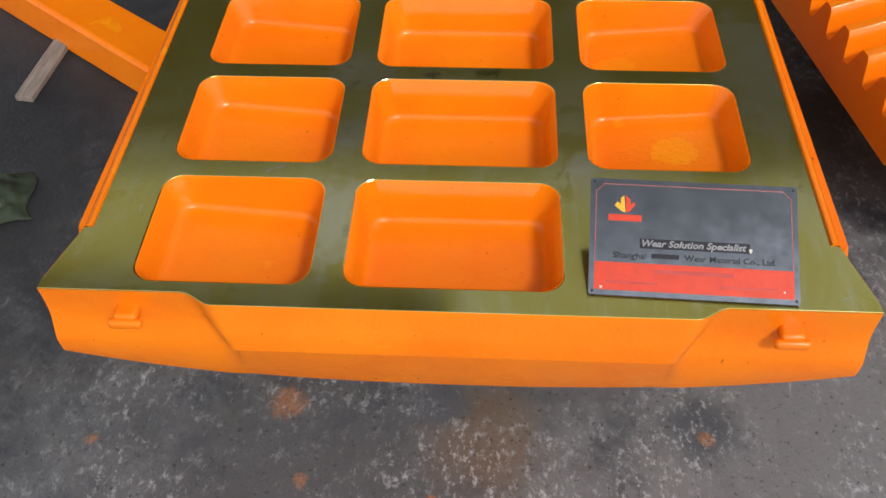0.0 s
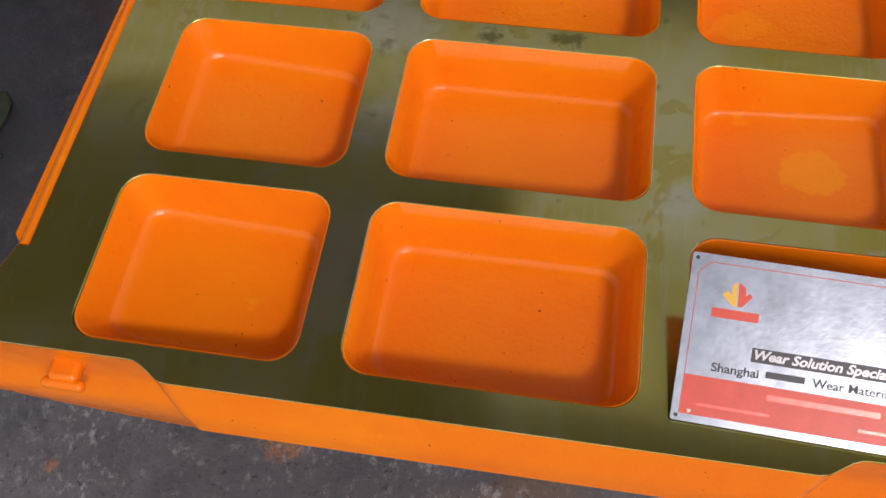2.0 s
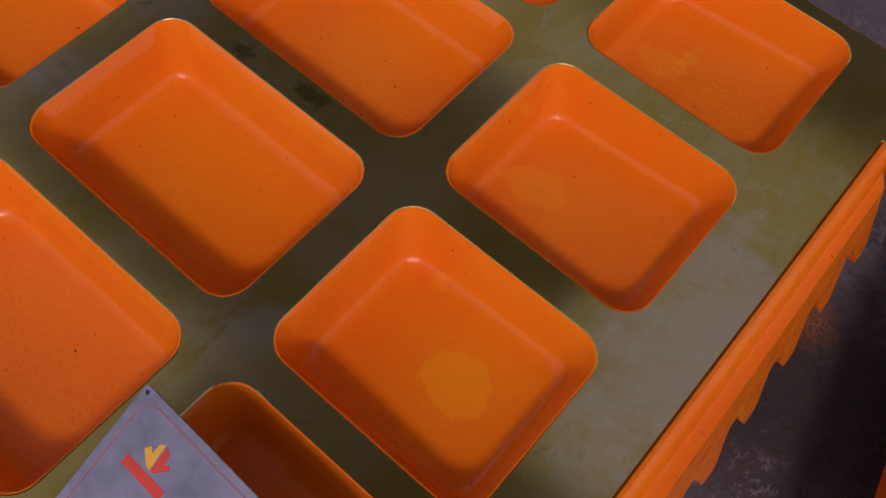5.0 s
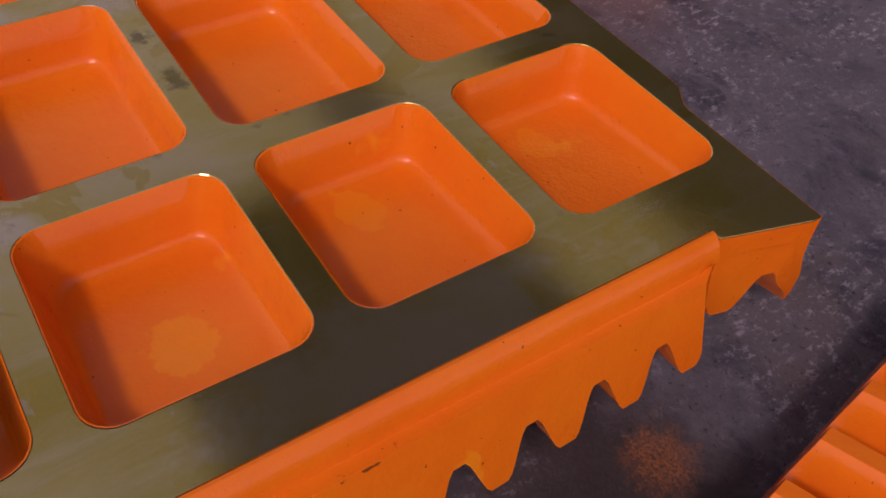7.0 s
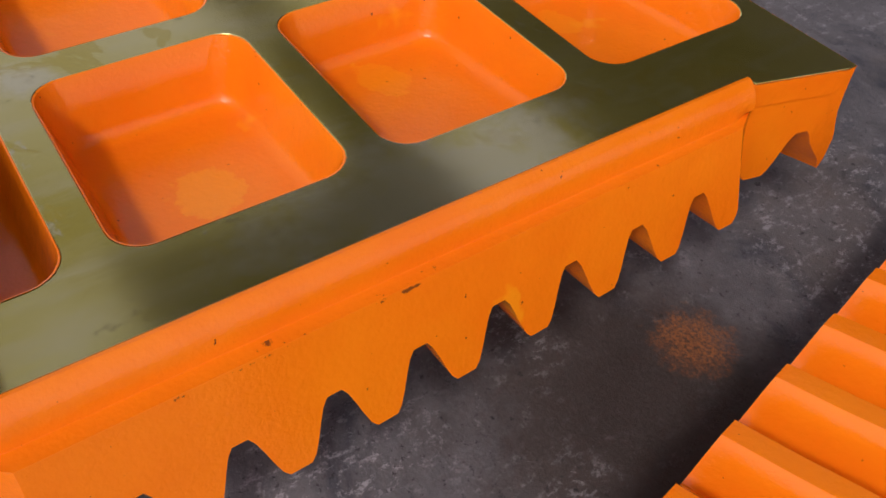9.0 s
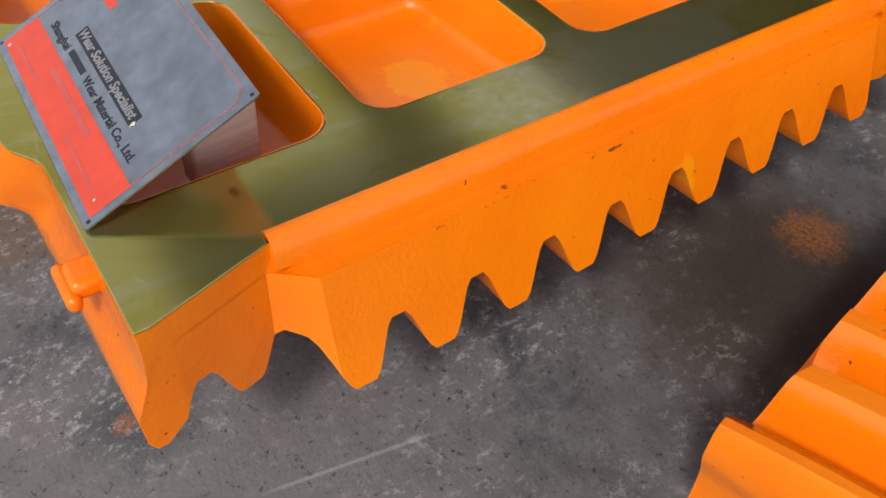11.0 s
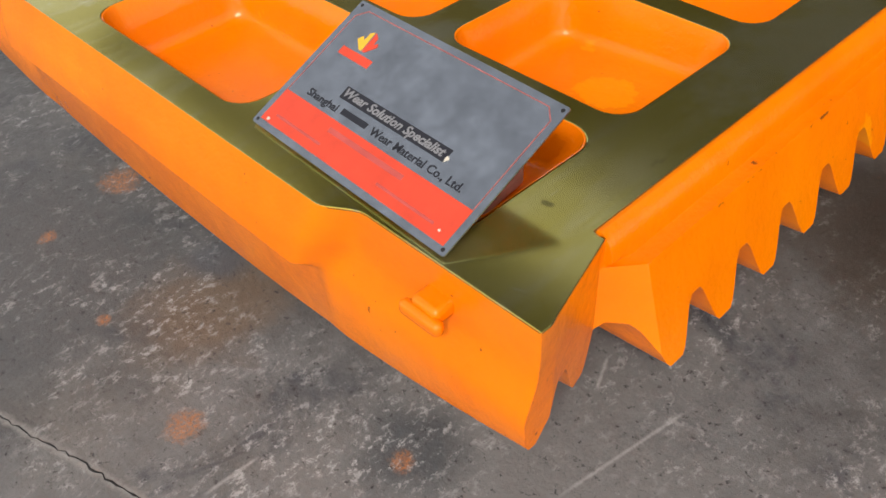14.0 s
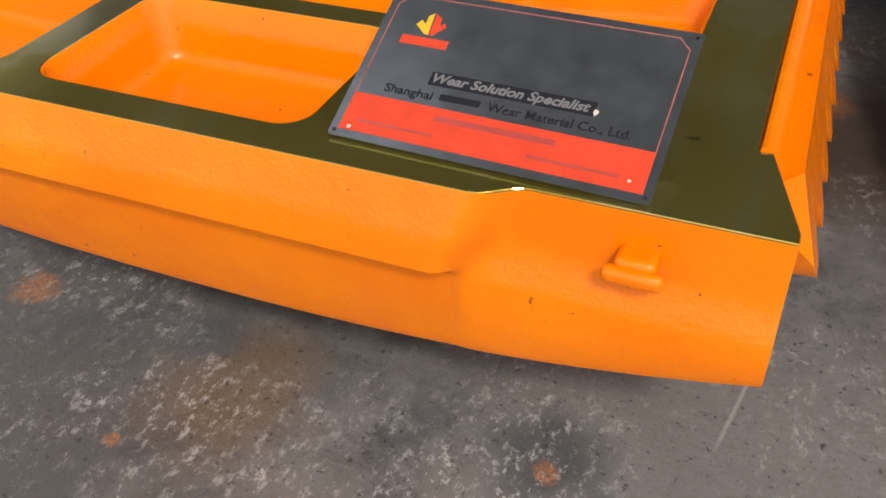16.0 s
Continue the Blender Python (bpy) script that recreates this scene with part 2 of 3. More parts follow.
SIGN_YELLOW = plain("yellow_print", (0.75, 0.42, 0.03), 0.4)
SIGN_BLACK = plain("black_print", (0.012, 0.013, 0.02), 0.4)
SIGN_PALE = plain("pale_print", (0.36, 0.36, 0.37), 0.35, 0.6)
SIGN_FADED = plain("faded_print", (0.70, 0.12, 0.10), 0.25, 0.45)
SIGN_CHIP = plain("bare_chip", (0.62, 0.58, 0.50), 0.5, 0.2)
DARK_STEEL = plain("dark_steel", (0.03, 0.03, 0.032), 0.5, 0.5)
HALL = plain("unseen_hall", (0.055, 0.055, 0.052), 0.8, 0.0, 0.2, 2.0)
GREEN = plain("green_scrap", (0.022, 0.034, 0.018), 0.8, 0.0, 0.5)


# ---- mesh helpers ----
def link_mesh(name, bm, material, smooth=32.0):
    bmesh.ops.recalc_face_normals(bm, faces=bm.faces[:])
    me = bpy.data.meshes.new(name)
    bm.to_mesh(me)
    bm.free()
    me.materials.append(material)
    if smooth:
        me.shade_smooth()
        me.set_sharp_from_angle(angle=radians(smooth))
    return new(name, me)


def part(name, bm, material, parent, label="", smooth=32.0):
    ob = link_mesh(name, bm, material, smooth)
    ob.parent = parent
    return tagged(ob, label)


def bevelled(ob, width, segments=2, angle=35):
    b = ob.modifiers.new("bevel", "BEVEL")
    b.width, b.segments, b.limit_method, b.angle_limit = width, segments, "ANGLE", radians(angle)
    b.harden_normals = False
    return ob


def box(bm, lo, hi):
    """A box between two corners."""
    r = bmesh.ops.create_cube(bm, size=1.0)["verts"]
    for v in r:
        v.co = Vector([lo[i] + (v.co[i] + 0.5) * (hi[i] - lo[i]) for i in range(3)])
    return r


def rounded_ring(x0, x1, y0, y1, r, n=6):
    """Points round a rectangle with rounded corners, anticlockwise."""
    pts = []
    for cx, cy, a0 in ((x1 - r, y1 - r, 0), (x0 + r, y1 - r, 90), (x0 + r, y0 + r, 180), (x1 - r, y0 + r, 270)):
        for k in range(n + 1):
            a = radians(a0 + 90 * k / n)
            pts.append((cx + r * math.cos(a), cy + r * math.sin(a)))
    return pts


def smoothstep(a, b, v):
    k = min(1.0, max(0.0, (v - a) / (b - a)))
    return k * k * (3 - 2 * k)


# ---- ground and unseen hall ----
def ground():
    bm = bmesh.new()
    bmesh.ops.create_grid(bm, x_segments=2, y_segments=2, size=60)
    tagged(link_mesh("ground", bm, FLOOR, 0), "worn dark grey concrete workshop floor with scuffs and painted-in shade", "floor", kind="structure")


ground()


def hall():
    """Unseen plain wall and open-sided roof with skylight openings, laid out for reflections."""
    bm = bmesh.new()
    box(bm, (-9.0, 8.8, 0.0), (9.0, 9.0, 5.0))
    tagged(link_mesh("unseen_wall_north", bm, HALL, 0), "unseen plain grey wall, added for dark reflections", "wall", kind="structure")
    bm = bmesh.new()
    for x0, x1, y0, y1 in ((-4.4, -1.6, 0.9, 3.85), (-1.6, -0.2, -1.0, 3.85), (-0.2, 2.4, -1.0, 1.7), (-9.0, -4.4, 3.2, 3.85), (-9.0, 9.0, 5.15, 8.8)):
        box(bm, (x0, y0, 5.0), (x1, y1, 5.15))
    tagged(link_mesh("ceiling", bm, HALL, 0), "unseen plain grey roof with open skylight strips, added to shape reflections", "ceiling", kind="structure")


hall()


# ---- jaw plate ----
TOP, YC = 0.35, 0.5165
PITCH, TIP0, TEETH = 0.0885, -0.0130, 13
COLS = ((-0.486, -0.216), (-0.166, 0.166), (0.216, 0.486))
ROWS_Y = [(0.007 + 0.264 * k, 0.233 + 0.264 * k) for k in range(4)]


def tip_z(x):
    return 0.133 + 0.066 * (abs(x) / 0.619) ** 2.5


def wave(y):
    """Height of the underside over the tooth tips at y."""
    u = (y - TIP0) / PITCH
    if u <= 0 or u >= TEETH - 1:
        return 0.0
    d = abs(u - round(u))
    return 0.056 * smoothstep(0.11, 0.44, d)


def side_x(y):
    y = min(y, 2 * YC - y)
    return 0.619 - 0.033 * min(0.112, max(0.0, y)) / 0.112


def flange(y):
    """0 at the plain ends of a long side, 1 along its thick flange, with a chamfered end."""
    y = min(y, 2 * YC - y)
    return min(1.0, max(0.0, (y - 0.106) / 0.036))


def front_profile(x):
    """The front edge at x, from the machined face down to the first tooth."""
    a = abs(x)
    mid = ((-0.036, TOP), (-0.043, 0.330), (-0.050, 0.312), (-0.0550, 0.300), (-0.0575, 0.286), (-0.0600, 0.2700), (-0.0470, 0.262), (-0.0370, 0.257), (-0.0265, 0.012), (-0.0205, 0.0))
    blk = ((-0.0135, TOP), (-0.0125, 0.330), (-0.0128, 0.310), (-0.0145, 0.290), (-0.0165, 0.281), (-0.0220, 0.266), (-0.0275, 0.252), (-0.0305, 0.242), (-0.029, 0.012), (-0.023, 0.0))
    out = []
    for i, (p, q) in enumerate(zip(mid, blk)):
        d = min(i, 6) / 6
        w = smoothstep(0.352 - 0.034 * d, 0.402 - 0.042 * d, a)
        y, z = (p[n] + (q[n] - p[n]) * w for n in (0, 1))
        out.append((y, z + tip_z(x) if i > 7 else z))
    return out


RIB = ((0.643, None), (0.6120, 0.3180), (0.6030, 0.3165), (0.5965, 0.3170), (0.5955, 0.3235), (0.5940, 0.3330), (0.5900, 0.3430), (0.5845, 0.3500), (0.5790, 0.3535), (0.5750, 0.3530), (0.5730, 0.3470))


def jaw_body(lean=0.30, rise=0.016):
    bm = bmesh.new()
    xs = sorted({round(s * v, 4) for s in (-1, 1) for v in [0, 0.08, 0.16, 0.24, 0.30, 0.312] + [0.318 + 0.006 * n for n in range(15)] + [0.42, 0.46, 0.52, 0.57, 0.619]})
    ys = [TIP0]
    for k in range(TEETH - 1):
        ys += [TIP0 + PITCH * (k + d) for d in (0.06, 0.12, 0.18, 0.24, 0.30, 0.36, 0.42, 0.58, 0.64, 0.70, 0.76, 0.82, 0.88, 0.94, 1.0)]
    ys += [v for y in (0.106, 0.1138, 0.1142, 0.124, 0.142) for v in (y, 2 * YC - y)]
    ys = [y for y in sorted(ys) if y in (TIP0, max(ys)) or 0.006 < y < 2 * YC - 0.006]
    # underside
    under = []
    for y in ys:
        row = [bm.verts.new((x / 0.619 * side_x(y), y, tip_z(x / 0.619 * side_x(y)) + wave(y))) for x in xs]
        k = flange(y)
        for v in row:
            v.co.z += (0.003 * k + rise * smoothstep(0.25, 0.85, y)) * smoothstep(0.40, 0.58, abs(v.co.x))
        for v in (row[0], row[-1]):
            v.co.x = math.copysign(side_x(y) + (0.6175 - 0.011 * y + lean * (0.3165 - v.co.z) - side_x(y)) * k, v.co.x)
        under.append(row)
    for a, b in zip(under, under[1:]):
        for i in range(len(xs) - 1):
            bm.faces.new((a[i], a[i + 1], b[i + 1], b[i]))
    # front and back edges, mirrored about the middle of the plate
    ends = {}
    for back in (False, True):
        prof = []
        for i, x in enumerate(xs):
            pts = [bm.verts.new((x, 2 * YC - y if back else y, z - (0.0005 if n == 0 else 0))) for n, (y, z) in enumerate(front_profile(x))]
            pts.append(under[-1 if back else 0][i])
            prof.append(pts)
        for a, b in zip(prof, prof[1:]):
            for i in range(len(a) - 1):
                bm.faces.new((a[i], a[i + 1], b[i + 1], b[i]))
        ends[back, -1], ends[back, 1] = prof[0][::-1], prof[-1][::-1]
    # two long sides
    for s, end in ((-1, 0), (1, -1)):
        strip = []
        for n, (y, row) in enumerate(zip(ys, under)):
            v0 = row[end]
            if n in (0, len(ys) - 1):
                strip.append(ends[n > 0, s])
                continue
            rib = 0.1140 < y < 2 * YC - 0.1140
            col = [v0]
            for i, (rx, rz) in enumerate(RIB[1:]):
                rx += 0.0055 - 0.011 * y if i < 2 else 0.0
                k = flange(y) if i < 3 else float(rib)
                z = rz if i < 3 or rib else min(rz, TOP - 0.0005 - 0.0004 * (9 - i)) if i < 9 else TOP - 0.0005
                col.append(bm.verts.new((s * (side_x(y) + (rx - side_x(y)) * k), y, z)))
            strip.append(col)
        for a, b in zip(strip, strip[1:]):
            for i in range(len(a) - 1):
                if len({a[i], a[i + 1], b[i + 1], b[i]}) == 4:
                    bm.faces.new((a[i], a[i + 1], b[i + 1], b[i]))
                elif len({a[i], a[i + 1], b[i + 1], b[i]}) == 3:
                    bm.faces.new(list(dict.fromkeys((a[i], a[i + 1], b[i + 1], b[i]))))
    return tapered(bm)


def tapered(bm):
    """The casting is a little narrower towards its back."""
    for v in bm.verts:
        v.co.x *= 1.004 - 0.009 * v.co.y
    return bm


def deck_outline():
    half = [(0.0, -0.036), (0.352, -0.036)]
    for k in range(1, 8):
        x = 0.352 + 0.050 * k / 7
        half.append((x, front_profile(x)[0][0]))
    half += [(0.619, -0.0135), (0.619, 0.0), (0.5863, 0.1118), (0.5725, 0.1138), (0.5725, YC)]
    quarter = half[:-1]
    right = quarter + [(x, 2 * YC - y) for x, y in reversed(quarter)]
    return right + [(-x, y) for x, y in reversed(right[1:-1])]


def pocket_rings():
    return [(i, j, rounded_ring(x0, x1, y0, y1, 0.034)) for i, (x0, x1) in enumerate(COLS) for j, (y0, y1) in enumerate(ROWS_Y)]


def jaw_deck():
    """The machined face: the outline with twelve pocket openings."""
    bm = bmesh.new()
    edges = []
    for ring in [deck_outline()] + [r for _, _, r in pocket_rings()]:
        vs = [bm.verts.new((x, y, TOP)) for x, y in ring]
        edges += [bm.edges.new((vs[n - 1], vs[n])) for n in range(len(vs))]
    bmesh.ops.triangle_fill(bm, use_beauty=True, use_dissolve=False, edges=edges)
    r = bmesh.ops.extrude_face_region(bm, geom=bm.faces[:])
    for v in r["geom"]:
        if isinstance(v, bmesh.types.BMVert):
            v.co.z -= 0.003
    return tapered(bm)


def jaw_pocket(i):
    """A tapered cast pocket about its own centre; outer columns are shallower at their outer end."""
    x0, x1 = COLS[i]
    y0, y1 = ROWS_Y[0]
    w, h = (x1 - x0) / 2, (y1 - y0) / 2
    bm = bmesh.new()
    steps = ((0.0, 0.0, 0.034), (0.0015, 0.010, 0.034), (0.010, 0.50, 0.034), (0.0158, 0.80, 0.032), (0.0182, 0.89, 0.031), (0.0222, 0.952, 0.029), (0.0280, 0.988, 0.026), (0.0350, 1.0, 0.022))
    rings = []
    for inset, down, rad in steps:
        ring = []
        for x, y in rounded_ring(-w + inset, w - inset, -h + inset, h - inset, rad):
            tilt = (x / w if i == 2 else -x / w if i == 0 else -1.0)
            depth = 0.078 - 0.012 * (tilt + 1)
            ring.append(bm.verts.new((x, y, -depth * down)))
        rings.append(ring)
    for a, b in zip(rings, rings[1:]):
        for k in range(len(a)):
            bm.faces.new((a[k - 1], a[k], b[k], b[k - 1]))
    bm.faces.new(rings[-1])
    return bm


def jaw_lug():
    """A small cast lifting lug: a stub with a wider outer lip."""
    bm = bmesh.new()
    box(bm, (-0.017, -0.024, -0.014), (0.019, 0.006, 0.006))
    box(bm, (-0.026, -0.032, -0.018), (0.027, -0.018, -0.001))
    return bm


def jaw_plate(label, lean=0.30, rise=0.016):
    base = new("jaw_plate")
    base.empty_display_size = 0.1
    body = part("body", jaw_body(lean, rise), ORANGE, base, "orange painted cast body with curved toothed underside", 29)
    bevelled(body, 0.0028, 2, 40)
    deck = part("machined_face", jaw_deck(), METAL, base, "bare machined metal back face with yellowish sheen", 0)
    bevelled(deck, 0.0011, 1, 60)
    meshes = [None, None, None]
    for i, j, _ in pocket_rings():
        (x0, x1), (y0, y1) = COLS[i], ROWS_Y[j]
        if meshes[i] is None:
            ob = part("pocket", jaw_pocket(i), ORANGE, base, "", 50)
            meshes[i] = ob.data
        else:
            ob = new("pocket", meshes[i])
            ob.parent = base
        ob.location = ((x0 + x1) / 2, (y0 + y1) / 2, TOP - 0.0005)
    for x, y, s in ((-0.495, -0.012, 1), (0.500, -0.012, 1), (-0.495, 2 * YC + 0.012, -1), (0.500, 2 * YC + 0.012, -1)):
        lug = part("lifting_lug", jaw_lug(), ORANGE, base, "small cast lug on the edge")
        lug.matrix_local = pose(x, y, 0.308, 0, 0, 0 if s > 0 else 180)
        bevelled(lug, 0.0065, 3)
    return tagged(base, label, "jaw plate")


plate = jaw_plate("orange painted crusher jaw plate, machined pocketed back facing up")

# a second plate, teeth up, beside the first
other = jaw_plate("orange painted crusher jaw plate lying with its rounded teeth up", -0.12, 0.0)
other.matrix_world = pose(1.478, 0.535, 0.440, 0, 180, 12.3)


def bearer(x0, x1, y0, y1, z1, m=None):
    bm = bmesh.new()
    box(bm, (x0, y0, 0.0), (x1, y1, z1))
    ob = bevelled(link_mesh("timber_bearer", bm, TIMBER), 0.004)
    if m is not None:
        ob.matrix_world = m
    tagged(ob, "weathered timber bearer lying on the floor under a jaw plate", "timber", group="bearers")


bearer(-0.35, 0.35, 0.24, 0.30, 0.136)
bearer(-0.35, 0.35, 0.76, 0.82, 0.136)
for y in (0.25, 0.75):
    bearer(-0.35, 0.35, y, y + 0.09, 0.0895, pose(1.478, 0.535, 0, 0, 0, 12.3))


# ---- sign ----
def flat(bm, pts, z0, z1):
    """A thin slab with the outline pts."""
    f = bm.faces.new([bm.verts.new((x, y, z0)) for x, y in pts])
    r = bmesh.ops.extrude_face_region(bm, geom=[f])
    for v in r["geom"]:
        if isinstance(v, bmesh.types.BMVert):
            v.co.z = z1


def rect(bm, x0, x1, y0, y1, z0=0.0020, z1=0.0023):
    flat(bm, [(x0, y0), (x1, y0), (x1, y1), (x0, y1)], z0, z1)


def lettering(text, size, x, y, z, material, parent, width=None, shear=0.0, offset=0.0, label=""):
    cu = bpy.data.curves.new("lettering", "FONT")
    cu.body, cu.size, cu.shear, cu.extrude, cu.offset, cu.resolution_u = text, size, shear, 0.0001, offset, 3
    tmp = new("lettering", cu)
    bpy.context.view_layer.update()
    me = bpy.data.meshes.new_from_object(tmp.evaluated_get(bpy.context.evaluated_depsgraph_get()))
    bpy.data.objects.remove(tmp)
    me.materials.clear()
    me.materials.append(material)
    xs = [v.co.x for v in me.vertices]
    k = width / (max(xs) - min(xs)) if width else 1.0
    for v in me.vertices:
        v.co.x = (v.co.x - min(xs)) * k
    ob = new("lettering", me)
    ob.parent, ob.location = parent, (x, y, z)
    return tagged(ob, label)


def sign():
    W, H = 0.304, 0.180
    base = new("metal_sign")
    bm = bmesh.new()
    flat(bm, rounded_ring(0, W, 0, H, 0.003, 3), 0.0, 0.002)
    part("plate", bm, SIGN_GREY, base, "scuffed grey brushed metal plate", 0)
    bm = bmesh.new()
    rect(bm, 0.008, W - 0.008, 0.008, 0.050)
    part("red_band", bm, SIGN_RED, base, "red printed band", 0)
    bm = bmesh.new()
    c = 0.008
    path = [(c, 0.05), (c, H - c - 0.012), (c + 0.012, H - c), (W - c - 0.012, H - c), (W - c, H - c - 0.012), (W - c, 0.05)]
    inner = [(c + 0.0011, 0.05), (c + 0.0011, H - c - 0.0125), (c + 0.0125, H - c - 0.0011), (W - c - 0.0125, H - c - 0.0011), (W - c - 0.0011, H - c - 0.0125), (W - c - 0.0011, 0.05)]
    for n in range(5):
        flat(bm, [path[n], path[n + 1], inner[n + 1], inner[n]], 0.0020, 0.0023)
    part("border", bm, SIGN_LINE, base, "thin red printed border line", 0)
    bm = bmesh.new()
    rect(bm, 0.074, 0.234, 0.073, 0.088)
    part("title_bar", bm, SIGN_BLACK, base, "black printed title bar", 0)
    lettering("Wear Solution Specialist", 0.014, 0.077, 0.0765, 0.0026, SIGN_PALE, base, 0.152, 0.25, 0.0004, "pale italic lettering on the title bar")
    lettering("Shanghai", 0.013, 0.035, 0.057, 0.0023, SIGN_BLACK, base, 0.049, 0, 0.0002, "black lettering")
    lettering("Wear Material Co., Ltd.", 0.013, 0.1385, 0.057, 0.0023, SIGN_BLACK, base, 0.133, 0, 0.0002, "black lettering")
    bm = bmesh.new()
    rect(bm, 0.091, 0.131, 0.0585, 0.0655)
    part("name_bar", bm, SIGN_BLACK, base, "black printed bar", 0)
    bm = bmesh.new()
    rect(bm, 0.095, 0.210, 0.0355, 0.0415, 0.0023, 0.0025)
    part("address_bar", bm, SIGN_FADED, base, "faded pale printed bar", 0)
    bm = bmesh.new()
    rect(bm, 0.024, 0.100, 0.0185, 0.0215, 0.0023, 0.0025)
    part("small_print", bm, SIGN_FADED, base, "faded small print bar", 0)
    bm = bmesh.new()
    rect(bm, 0.190, 0.272, 0.0185, 0.0215, 0.0023, 0.0025)
    part("small_print", bm, SIGN_FADED, base, "faded small print bar", 0)
    ox, oy = 0.034, 0.118
    bm = bmesh.new()
    rect(bm, 0.027, 0.076, oy - 0.004, oy + 0.006)
    part("brand_bar", bm, SIGN_RED, base, "red printed bar", 0)
    bm = bmesh.new()
    flat(bm, [(ox + 0.002, oy + 0.020), (ox + 0.014, oy + 0.010), (ox + 0.018, oy + 0.010), (ox + 0.016, oy + 0.036), (ox + 0.011, oy + 0.032), (ox + 0.011, oy + 0.022), (ox + 0.006, oy + 0.026)], 0.0020, 0.0023)
    part("emblem", bm, SIGN_YELLOW, base, "yellow printed emblem", 0)
    bm = bmesh.new()
    flat(bm, [(ox + 0.019, oy + 0.010), (ox + 0.023, oy + 0.010), (ox + 0.033, oy + 0.022), (ox + 0.030, oy + 0.026), (ox + 0.026, oy + 0.022), (ox + 0.025, oy + 0.031), (ox + 0.018, oy + 0.036)], 0.0020, 0.0023)
    part("emblem", bm, SIGN_RED, base, "red printed emblem", 0)
    rnd = random.Random(7)
    for x, y, r in ((0.2345, 0.0775, 0.0045), (0.018, 0.012, 0.0030), (0.282, 0.018, 0.0020)):
        bm = bmesh.new()
        flat(bm, [(x + r * rnd.uniform(0.4, 1.1) * math.cos(a * math.pi / 4), y + r * rnd.uniform(0.4, 1.1) * math.sin(a * math.pi / 4)) for a in range(8)], 0.0024, 0.0027)
        part("paint_chip", bm, SIGN_CHIP, base, "pale chip in the print", 0)
    for x in (0.0055, W - 0.0055):
        for y in (0.0055, H - 0.0055):
            bm = bmesh.new()
            flat(bm, [(x + 0.0022 * math.cos(a * math.pi / 5), y + 0.0022 * math.sin(a * math.pi / 5)) for a in range(10)], 0.0018, 0.0021)
            part("screw_hole", bm, DARK_STEEL, base, "small dark screw hole", 0)
    base.matrix_world = pose(0.199, 0.003, 0.3528, 26.0, 0, -2.0)
    tagged(base, "scuffed grey metal sign with red band, propped on a pale block", "sign")


sign()


def prop_block():
    # the clear prop block, drawn opaque with a pale grained colour
    bm = bmesh.new()
    box(bm, (-0.016, -0.036, 0.0), (0.016, 0.036, 0.098))
    ob = bevelled(link_mesh("sign_prop", bm, PROP_PALE), 0.006, 3)
    ob.matrix_world = pose(0.424, 0.140, 0.294, 0, 0, 8)
    tagged(ob, "pale rounded block, opaque stand-in for a clear one, propping the sign in a pocket", "timber")


prop_block()


# ---- things round the plate ----
def cast_bar():
    """A long orange casting beside the plate."""
    base = new("cast_bar")
    bm = bmesh.new()
    box(bm, (-1.0, 0.0, 0.0), (0.46, 0.15, 0.085))
    for v in bm.verts:
        if v.co.z > 0.05 and v.co.y < 0.05:
            v.co.y += 0.02
    b = part("body", bm, ORANGE, base)
    bevelled(b, 0.010, 3)
    base.matrix_world = pose(-1.075, 1.057, 0, 0, 0, -36)
    tagged(base, "long orange painted casting lying on the floor", "casting")


cast_bar()


def cast_block():
    """The end of another orange casting behind the plate."""
    base = new("cast_block")
    bm = bmesh.new()
    box(bm, (-0.55, 0.0, 0.0), (0.0, 0.45, 0.16))
    for v in bm.verts:
        if v.co.z > 0.1:
            v.co.x -= 0.03 * (v.co.x > -0.1)
            v.co.y += 0.03 * (v.co.y < 0.1)
    b = part("body", bm, ORANGE, base)
    bevelled(b, 0.012, 3)
    base.matrix_world = pose(-0.18, 1.67, 0, 0, 0, 28.7)
    tagged(base, "end of an orange painted casting lying on the floor", "casting")


cast_block()


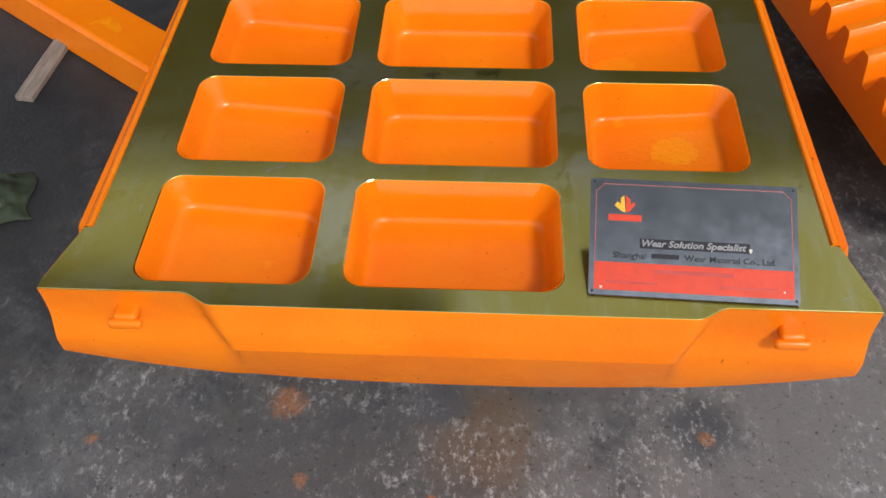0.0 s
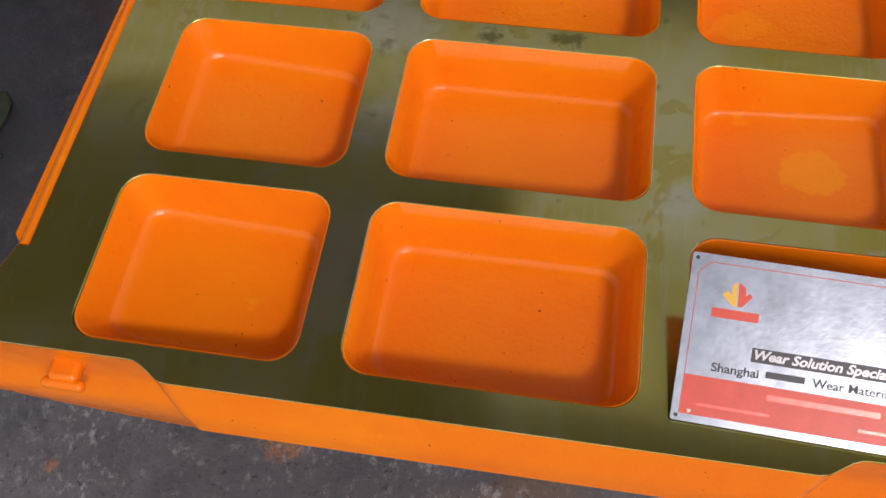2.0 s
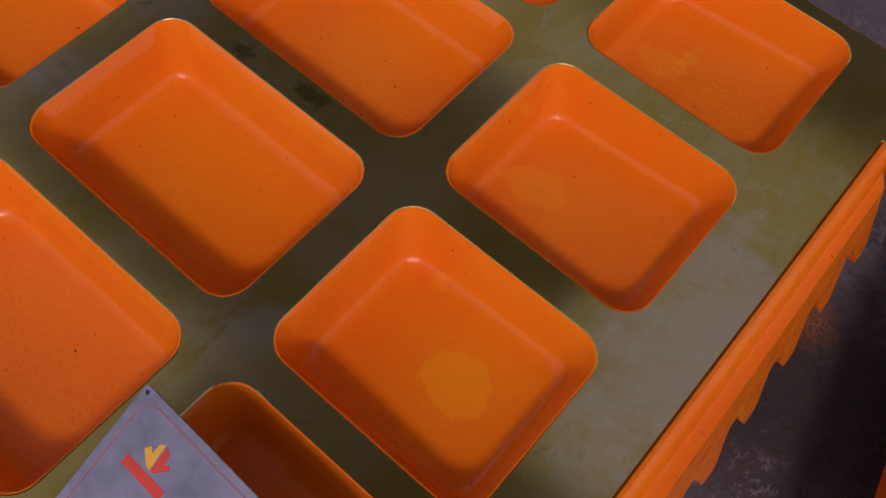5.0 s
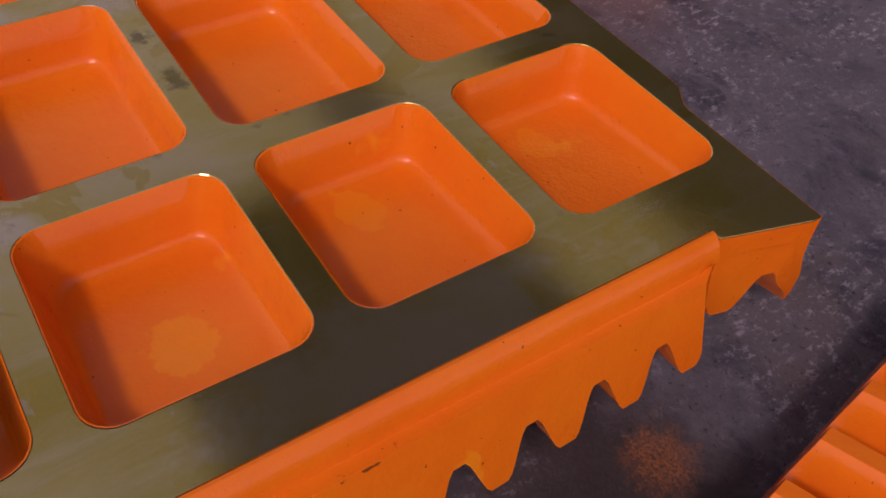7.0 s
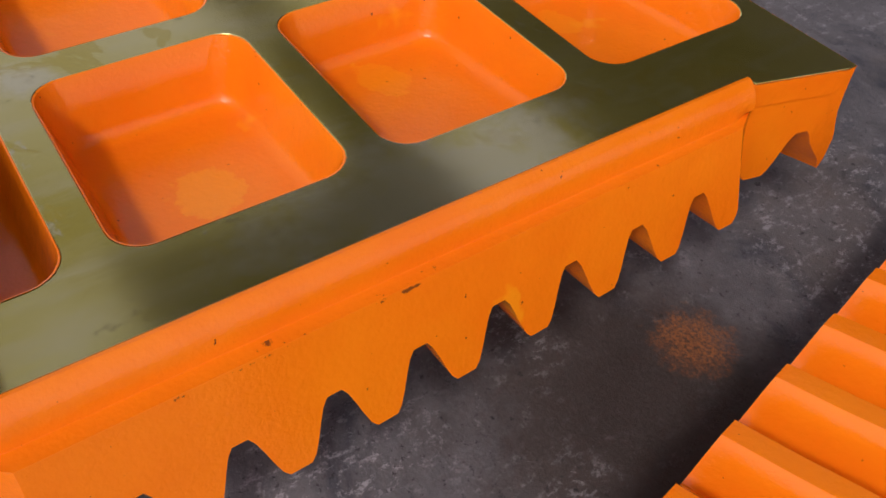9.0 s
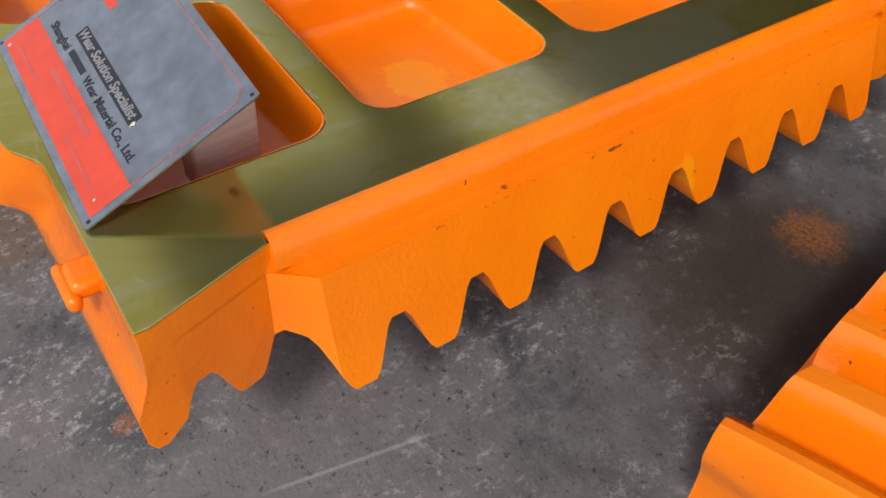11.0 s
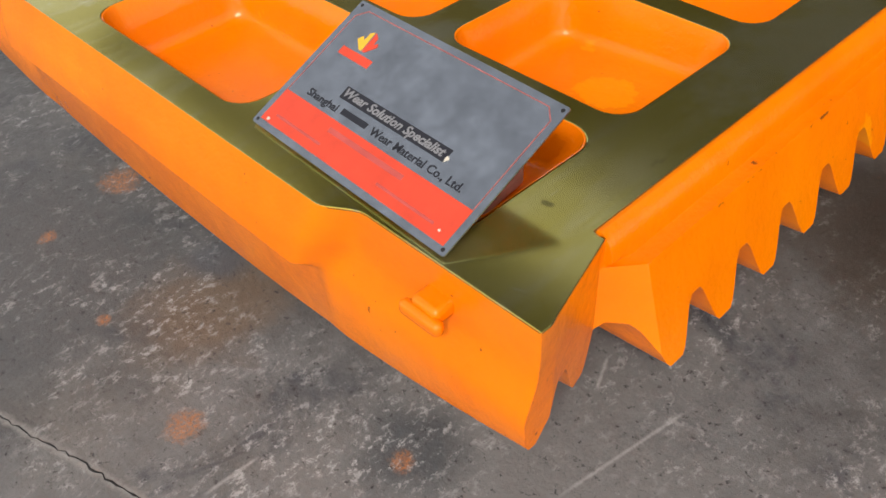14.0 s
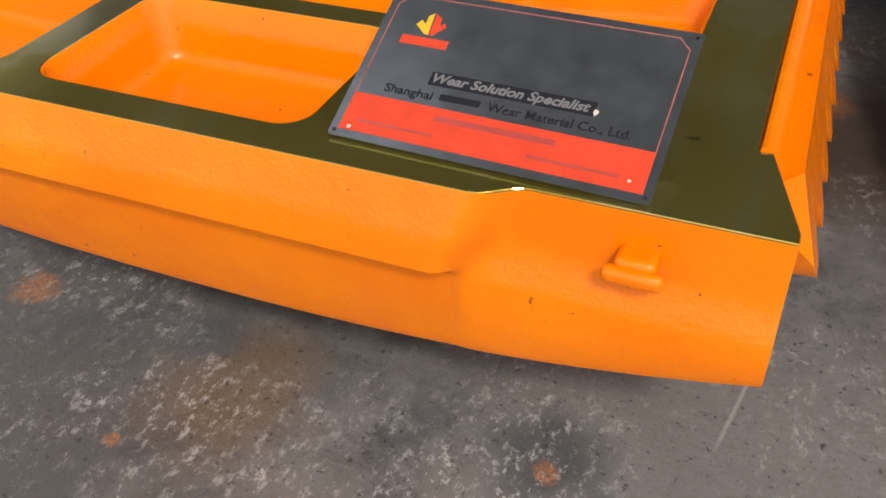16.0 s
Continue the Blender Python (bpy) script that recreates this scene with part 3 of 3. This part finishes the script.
def stick():
    bm = bmesh.new()
    box(bm, (-0.022, -0.12, 0.0), (0.022, 0.12, 0.016))
    ob = bevelled(link_mesh("wood_strip", bm, STRIP_WOOD), 0.002)
    ob.matrix_world = pose(-1.062, 0.945, 0, 0, 0, -5)
    tagged(ob, "short pale wood strip lying on the floor", "wood")


stick()


def offcut():
    bm = bmesh.new()
    box(bm, (-0.06, -0.035, 0.0), (0.06, 0.035, 0.05))
    ob = bevelled(link_mesh("wood_offcut", bm, TIMBER), 0.003)
    ob.matrix_world = pose(-1.03, 0.41, 0, 0, 0, 75)
    tagged(ob, "small brown wood offcut lying on the floor", "wood")


offcut()


def rag():
    """A crumpled dark cloth heap."""
    bm = bmesh.new()
    bmesh.ops.create_grid(bm, x_segments=22, y_segments=22, size=0.075)
    for v in bm.verts:
        r = v.co.length / 0.075
        n = noise.noise(v.co * 22) + 0.5 * noise.noise(v.co * 55)
        v.co.x *= 1 + 0.25 * noise.noise(v.co * 13 + Vector((5, 0, 0)))
        v.co.z = max(0.002, (0.045 + 0.05 * n) * max(0.0, 1 - r * 0.8) + 0.004)
    ob = link_mesh("rag", bm, GREEN, 60)
    so = ob.modifiers.new("thickness", "SOLIDIFY")
    so.thickness, so.offset = 0.002, 1.0
    ob.matrix_world = pose(-1.01, 0.485, 0, 0, 0, 20)
    tagged(ob, "crumpled dark green rag lying on the floor", "rag")


rag()


def floor_crack():
    """A ragged open joint in the floor."""
    bm = bmesh.new()
    a, b = Vector((0.0, -0.3425, 0)), Vector((0.30, -0.2606, 0))
    rnd = random.Random(4)
    side = (b - a).normalized().cross(Vector((0, 0, 1)))
    rows = []
    for k in range(91):
        p = a - (b - a) * 0.5 + (b - a) * 2.6 * k / 90 + side * (0.0015 * math.sin(k * 0.31) + rnd.uniform(-0.0022, 0.0022))
        w = rnd.uniform(0.0004, 0.0016)
        rows.append([bm.verts.new(p + side * w + Vector((0, 0, 0.0008))), bm.verts.new(p - side * w + Vector((0, 0, 0.0008)))])
    for p, q in zip(rows, rows[1:]):
        bm.faces.new((p[0], p[1], q[1], q[0]))
    tagged(link_mesh("floor_joint", bm, DARK_STEEL, 0), "thin dark crack in the concrete floor", "crack", kind="structure")


floor_crack()
